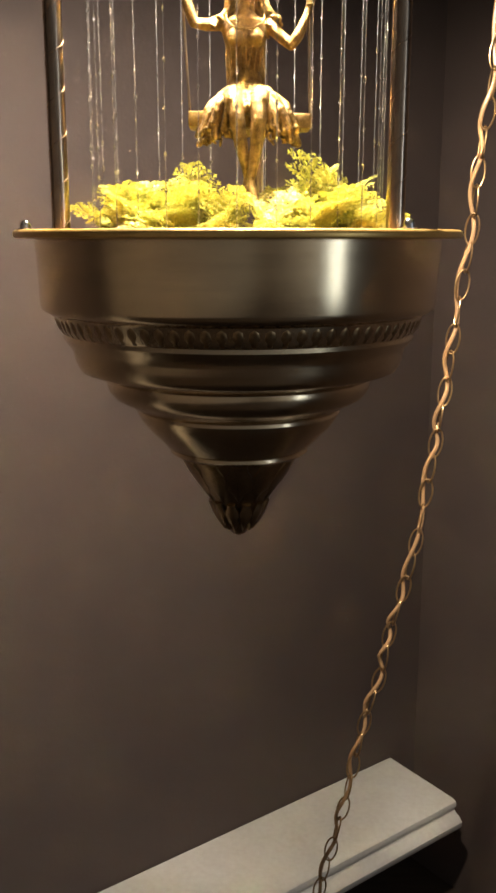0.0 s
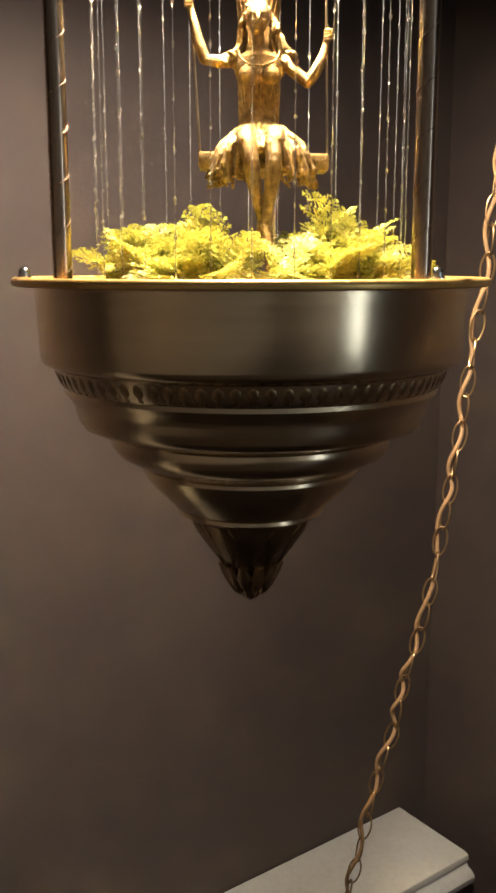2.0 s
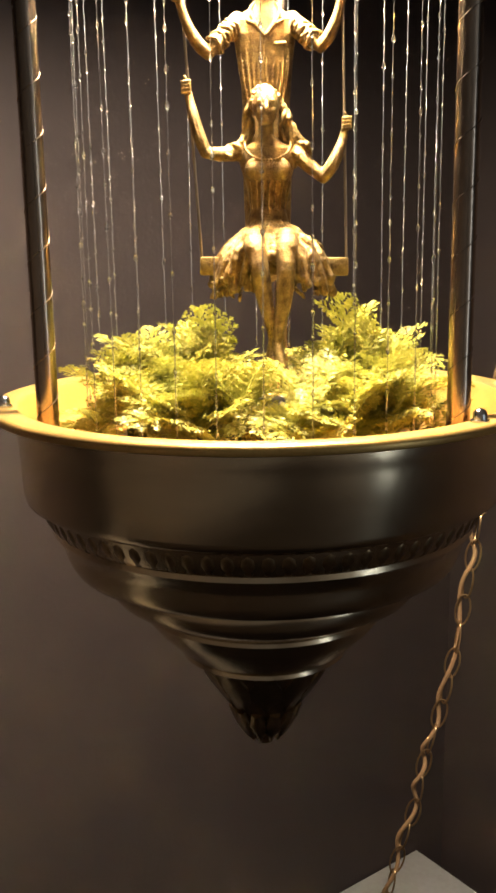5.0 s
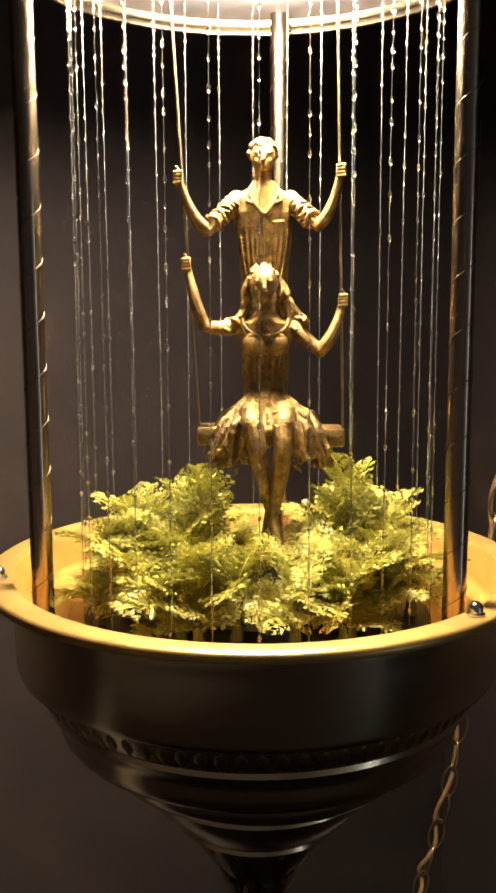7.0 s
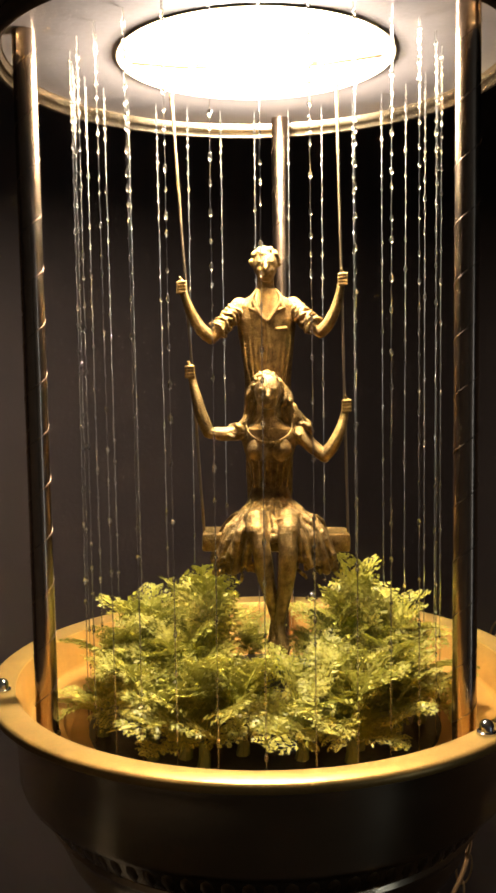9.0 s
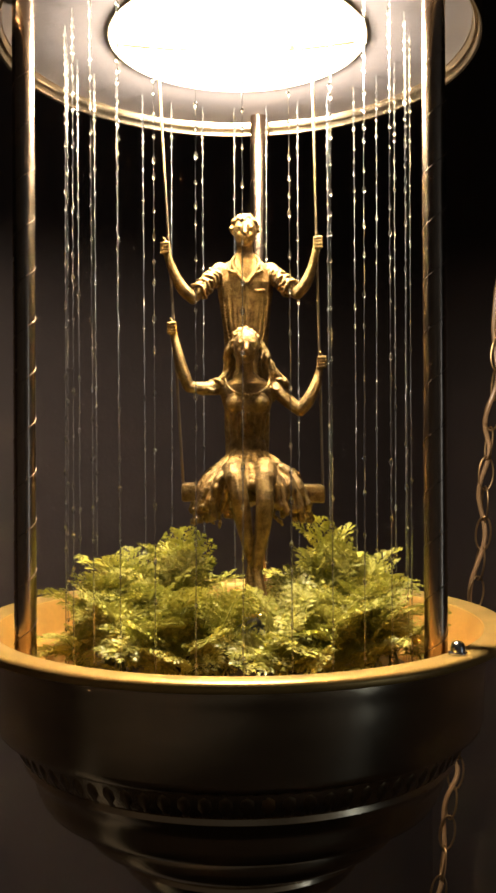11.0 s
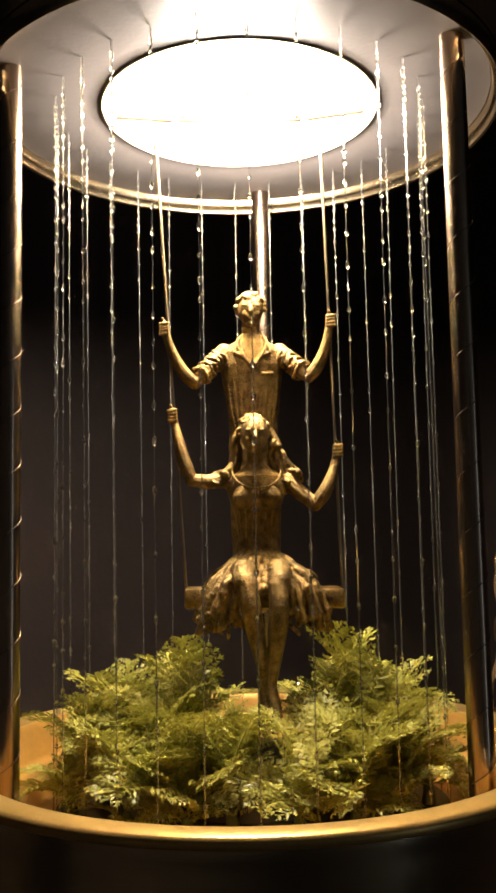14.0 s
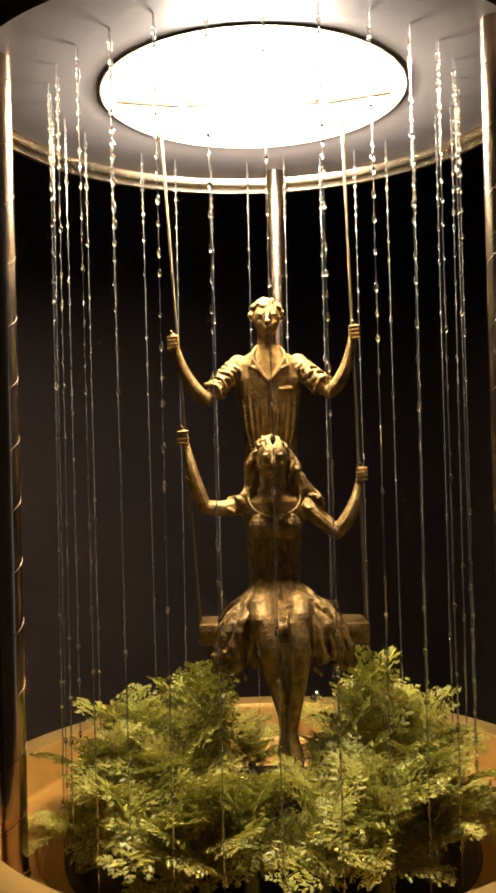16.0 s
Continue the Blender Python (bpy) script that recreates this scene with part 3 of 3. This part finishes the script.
    for k in range(74):      # pleats that fan out from the waist
        a = radians(168 + 204 * (k + r.uniform(-0.4, 0.4)) / 73)
        c, d = math.cos(a), math.sin(a)
        over = r.uniform(0.90, 1.08)
        middle = abs(c) < 0.45 and d < 0
        hem = r.uniform(0.083, 0.089) if middle else r.uniform(0.058, 0.071) + 0.010 * (1 - abs(c))
        sway = r.uniform(-0.003, 0.003)
        pts = smooth_path([(0.0045 + 0.0108 * c, 0.009 + 0.0090 * d, 0.1035 + r.uniform(-0.001, 0.001)), (0.005 + 0.0190 * c * over, 0.004 + 0.0165 * d, 0.0970 + r.uniform(-0.003, 0.0015)),
                           (0.006 + 0.0310 * c * over, 0.001 + 0.0225 * d * over, 0.0860 + r.uniform(-0.003, 0.003)), (0.006 + 0.0375 * c * over + sway, 0.001 + 0.0235 * d * over, hem)], 4)
        thick = r.uniform(0.0014, 0.0028)
        limb(bm, pts, [thick * (0.6 + 0.5 * j / 12 + 0.25 * math.sin(j * 1.3 + k)) for j in range(13)], 6)
    for k in range(150):     # crumpled ruffles at both sides
        e = -1 if k % 2 else 1
        a, z = r.uniform(0.35, 1.45), r.uniform(0.060, 0.096)
        wide = 0.018 + 0.020 * min(1, (0.102 - z) / 0.030)
        p = Vector((0.006 + e * wide * math.sin(a) * r.uniform(0.85, 1.06), 0.003 - wide * 0.62 * math.cos(a), z))
        q = p + Vector((r.uniform(-0.004, 0.004), r.uniform(-0.002, 0.002), r.uniform(-0.005, 0.002)))
        limb(bm, [p, (p + q) / 2 + Vector((0, -0.001, 0.0008)), q], [0.0010, 0.0014, 0.0009], 6)
    # shins crossed at the ankle, pointed shoes
    limb(bm, smooth_path([(-0.0030, -0.0225, 0.0860), (-0.0015, -0.0255, 0.0740), (0.0015, -0.0240, 0.0560), (0.0065, -0.0230, 0.0330)], 3), [0.0064, 0.0062, 0.0060, 0.0060, 0.0059, 0.0056, 0.0050, 0.0043, 0.0036, 0.0032])
    limb(bm, smooth_path([(0.0140, -0.0225, 0.0860), (0.0145, -0.0260, 0.0740), (0.0125, -0.0260, 0.0540), (0.0085, -0.0275, 0.0300)], 3), [0.0064, 0.0062, 0.0060, 0.0060, 0.0059, 0.0056, 0.0050, 0.0043, 0.0036, 0.0032])
    limb(bm, [(0.0065, -0.0230, 0.0330), (0.0045, -0.0290, 0.0190), (0.0030, -0.0330, 0.0120)], [0.0034, 0.0038, 0.0022])
    limb(bm, [(0.0085, -0.0275, 0.0300), (0.0110, -0.0325, 0.0170), (0.0120, -0.0360, 0.0110)], [0.0034, 0.0038, 0.0022])
    return cast("seated_figurine", bm, "antique gold cast figurine sitting on the swing in a ruffled dress")


def standing():
    r = random.Random(5)
    bm = bmesh.new()
    head(bm, (0.0035, 0.018, 0.2540), 0.0108)
    curls(bm, (0.0035, 0.0195, 0.2565), (0.0086, 0.0090, 0.0092), 120, 0.0017, r, -0.15, 0.62)
    loft(bm, [(0.2480, 0.0035, 0.021, 0.0054, 0.0054), (0.2400, 0.0037, 0.022, 0.0056, 0.0058), (0.2365, 0.0038, 0.0225, 0.0090, 0.0072), (0.2330, 0.004, 0.023, 0.0150, 0.0086), (0.2290, 0.004, 0.023, 0.0192, 0.0098),
              (0.2200, 0.004, 0.023, 0.0198, 0.0110), (0.2050, 0.004, 0.024, 0.0178, 0.0106), (0.1900, 0.0045, 0.025, 0.0160, 0.0100), (0.1780, 0.0045, 0.026, 0.0152, 0.0098), (0.1700, 0.0045, 0.0265, 0.0160, 0.0104),
              (0.1600, 0.005, 0.027, 0.0165, 0.0108), (0.1480, 0.005, 0.027, 0.0160, 0.0104)])
    # open collar, placket, pocket, creases
    for e in (-1, 1):
        limb(bm, smooth_path([(0.004 + e * 0.0060, 0.020, 0.2390), (0.004 + e * 0.0092, 0.0150, 0.2335), (0.004 + e * 0.0060, 0.0128, 0.2255), (0.004 + e * 0.0012, 0.0122, 0.2190)], 3), [0.0013] * 10, 6)
        limb(bm, [(0.004 + e * 0.0092, 0.0150, 0.2335), (0.004 + e * 0.0110, 0.0132, 0.2270), (0.004 + e * 0.0062, 0.0126, 0.2250)], [0.0012, 0.0013, 0.0010], 6)
        for k in range(4):
            x = 0.004 + e * (0.0045 + 0.0032 * k)
            limb(bm, smooth_path([(x + e * 0.001, 0.0142 + 0.0006 * k, 0.2080 + r.uniform(-0.004, 0.004)), (x, 0.0150 + 0.0007 * k, 0.1950), (x - e * 0.001 * k, 0.0168 + 0.0004 * k, 0.1790)], 3), [0.0004, 0.0006, 0.0008, 0.0008, 0.0008, 0.0006, 0.0004], 6)
    limb(bm, [(0.0040, 0.0125, 0.2180), (0.0042, 0.0142, 0.1950), (0.0045, 0.0162, 0.1720)], [0.0009, 0.0009, 0.0009], 6)
    limb(bm, [(0.0105, 0.0128, 0.2135), (0.0165, 0.0145, 0.2140)], [0.0010, 0.0010], 6)
    # arms out to the cords, short gathered sleeves
    limb(bm, smooth_path([(-0.0135, 0.023, 0.2290), (-0.0200, 0.020, 0.2215), (-0.0260, 0.016, 0.2145), (-0.0320, 0.013, 0.2080)], 3), [0.0058, 0.0056, 0.0054, 0.0052, 0.0049, 0.0046, 0.0044, 0.0042, 0.0040, 0.0038])
    limb(bm, smooth_path([(-0.0320, 0.013, 0.2080), (-0.0390, 0.0105, 0.2150), (-0.0450, 0.008, 0.2260), (-0.0488, 0.006, 0.2370)], 3), [0.0038, 0.0041, 0.0042, 0.0041, 0.0038, 0.0035, 0.0032, 0.0029, 0.0027, 0.0026])
    limb(bm, smooth_path([(0.0215, 0.023, 0.2290), (0.0270, 0.019, 0.2225), (0.0325, 0.015, 0.2165), (0.0385, 0.011, 0.2110)], 3), [0.0058, 0.0056, 0.0054, 0.0052, 0.0049, 0.0046, 0.0044, 0.0042, 0.0040, 0.0038])
    limb(bm, smooth_path([(0.0385, 0.011, 0.2110), (0.0440, 0.0085, 0.2175), (0.0485, 0.006, 0.2285), (0.0510, 0.004, 0.2400)], 3), [0.0038, 0.0041, 0.0042, 0.0041, 0.0038, 0.0035, 0.0032, 0.0029, 0.0027, 0.0026])
    for a, b in (((-0.0130, 0.0225, 0.2290), (-0.0275, 0.0155, 0.2135)), ((0.0210, 0.0225, 0.2290), (0.0340, 0.014, 0.2155))):
        axis = (Vector(b) - Vector(a)).normalized()
        u = axis.orthogonal().normalized()
        v = axis.cross(u)
        for k in range(7):
            p = Vector(a).lerp(Vector(b), 0.25 + 0.75 * k / 6)
            rad, ph = 0.0056 + (0.0010 if k == 6 else 0) + r.uniform(-0.0003, 0.0003), r.uniform(0, 3)
            limb(bm, [p + axis * 0.0012 * math.sin(3 * t + ph) + (u * math.cos(t) + v * math.sin(t)) * rad for t in (2 * math.pi * j / 14 for j in range(15))], [0.0011] * 15, 6)
    fist(bm, -0.0497, 0.005, 0.2400)
    fist(bm, 0.0517, 0.003, 0.2435)
    for e in (-1, 1):
        limb(bm, [(0.005 + e * 0.0075, 0.028, 0.1560), (0.005 + e * 0.0085, 0.027, 0.1200), (0.005 + e * 0.0090, 0.029, 0.0840)], [0.0092, 0.0072, 0.0056])
    return cast("standing_figurine", bm, "antique gold cast figurine standing behind, holding the swing cords")


seated()
standing()


# ---------------------------------------------------------------- ferns
def frond_mesh(seed):
    """A lacy fern frond that grows along +x and arches over; length 1."""
    r = random.Random(seed)
    bm = bmesh.new()
    bend = r.uniform(0.5, 1.0)

    def spine(s):
        return Vector((s, 0.06 * math.sin(3 * s + seed), 0.16 * math.sin(s * 2.4) - 0.28 * bend * s ** 2.2))

    def kite(base, tip, width, normal):
        d = tip - base
        side = d.cross(normal).normalized() * width
        mid = base.lerp(tip, 0.45) + normal * r.uniform(-0.006, 0.010)
        bm.faces.new([bm.verts.new(p) for p in (base, mid + side, tip, mid - side)])

    tube([spine(k / 10) for k in range(11)], [0.012 * (1 - 0.07 * k) for k in range(11)], 4, bm)
    pairs = 9
    for k in range(pairs):
        s = 0.20 + 0.78 * k / (pairs - 1)
        base = spine(s)
        along = (spine(min(1, s + 0.02)) - spine(s - 0.02)).normalized()
        length = 0.36 * (1 - ((s - 0.42) / 0.62) ** 2) ** 0.8 + 0.05 if abs(s - 0.42) < 0.62 else 0.07
        for e in (-1, 1):
            out = (along * r.uniform(0.55, 0.85) + Vector((0, e, r.uniform(-0.05, 0.35)))).normalized()
            ln = length * r.uniform(0.8, 1.15)
            nrm = out.cross(along).normalized() * (-e)
            nrm = nrm if nrm.z > 0 else -nrm
            cnt = max(4, int(ln / 0.048))
            for j in range(cnt):
                q = (j + 0.6) / cnt
                p = base + out * ln * q - Vector((0, 0, 0.16 * ln * q * q))
                w = 0.122 * (1 - 0.72 * q) * r.uniform(0.8, 1.25) * (0.6 + 0.4 * min(1, ln / 0.3))
                for g in (-1, 1):
                    lat = out.cross(nrm).normalized() * g
                    dirn = (out * 0.75 + lat + nrm * r.uniform(-0.25, 0.35)).normalized()
                    tip = p + dirn * w
                    kite(p, tip, w * 0.24, nrm)
                    for h, c in ((0.35, 0.9), (0.6, -0.7), (0.7, 0.9)):
                        m = p.lerp(tip, h)
                        kite(m, m + (dirn + out * c).normalized() * w * 0.46, w * 0.13, nrm)
            kite(base + out * ln * 0.85, base + out * ln * 1.08 - Vector((0, 0, 0.16 * ln)), 0.020, nrm)
    kite(spine(0.93), spine(1.0) + Vector((0.06, 0, -0.03)), 0.03, Vector((0, 0, 1)))
    return finish("frond", bm, LEAF, False)


FRONDS = [frond_mesh(s) for s in range(6)]


def fern(x, y, count, length, lift, seed):
    r = random.Random(seed)
    ob = thing("fern_bunch", "bunch of yellow-green artificial fern fronds on the tray", "fern", (x, y, Z0 - 0.0365), "ferns in the bowl")
    bm = bmesh.new()
    limb(bm, [(0, 0, 0.001), (0.001, 0.001, 0.009), (0, 0, 0.016)], [0.0045, 0.0035, 0.0025], 8)
    part("stem", bm, STEM, ob)
    for k in range(count):
        a = 360 * k / count * 1.0 + r.uniform(-18, 18)
        up = lift + r.uniform(-22, 24)
        ln = length * r.uniform(0.75, 1.2)
        f = new("frond", FRONDS[r.randrange(6)])
        f.parent = ob
        f.matrix_local = pose(0, 0, 0.010 + r.uniform(0, 0.016), 0, 0, a) @ pose(0, 0, 0, r.uniform(-35, 35), -up, 0) @ Matrix.Diagonal((ln, ln, ln, 1))


for spec in FERNS:
    fern(*spec)


# ---------------------------------------------------------------- swag chain and cord
PATH = smooth_path(CHAIN_LINE, 12)


def along(path, d):
    for a, b in zip(path, path[1:]):
        n = (b - a).length
        if d <= n:
            return a.lerp(b, d / n), (b - a).normalized()
        d -= n
    return None, None


def chain_link():
    bm = bmesh.new()
    n, s = 20, 8
    rings = []
    for k in range(n):
        a = 2 * math.pi * k / n
        c = Vector((0.0090 * math.cos(a), 0, 0.0205 * math.sin(a) * (1 + 0.0 * math.cos(a))))
        t = Vector((-0.0090 * math.sin(a), 0, 0.0205 * math.cos(a))).normalized()
        side = Vector((0, 1, 0))
        up = t.cross(side)
        rings.append([bm.verts.new(c + (side * math.cos(b) + up * math.sin(b)) * 0.0013) for b in (2 * math.pi * i / s for i in range(s))])
    for k in range(n):
        for i in range(s):
            bm.faces.new((rings[k][i], rings[k][(i + 1) % s], rings[(k + 1) % n][(i + 1) % s], rings[(k + 1) % n][i]))
    bmesh.ops.recalc_face_normals(bm, faces=bm.faces)
    return finish("link", bm, CHAIN)


swag = thing("swag_chain", "long brass chain hanging in an oval-link line by the wall", "chain", tuple(PATH[0]))
link_mesh = chain_link()
d, k = 0.0, 0
while True:
    p, way = along(PATH, d)
    if p is None:
        break
    ob = new("link", link_mesh)
    ob.parent = swag
    side = way.cross(Vector((0, -1, 0))).normalized()
    q = Matrix((side, way.cross(side), way)).transposed().to_4x4()
    ob.matrix_local = Matrix.Translation(p - PATH[0]) @ q @ pose(0, 0, 0, 0, 0, (12 if k % 2 else 80) + 14 * math.sin(k * 1.7))
    d += 0.0365
    k += 1
cord_pts = []
for j, p in enumerate(PATH):
    s = j * 0.45
    cord_pts.append(p + Vector((0.005 * math.sin(s) - 0.002, 0.004 * math.cos(s) + 0.003, 0)))
bm = tube(cord_pts, 0.0029, 8)
me = finish("power_cord", bm, CORD)
tagged(new("power_cord", me), "tan plastic power cord threaded along the chain", "cord")
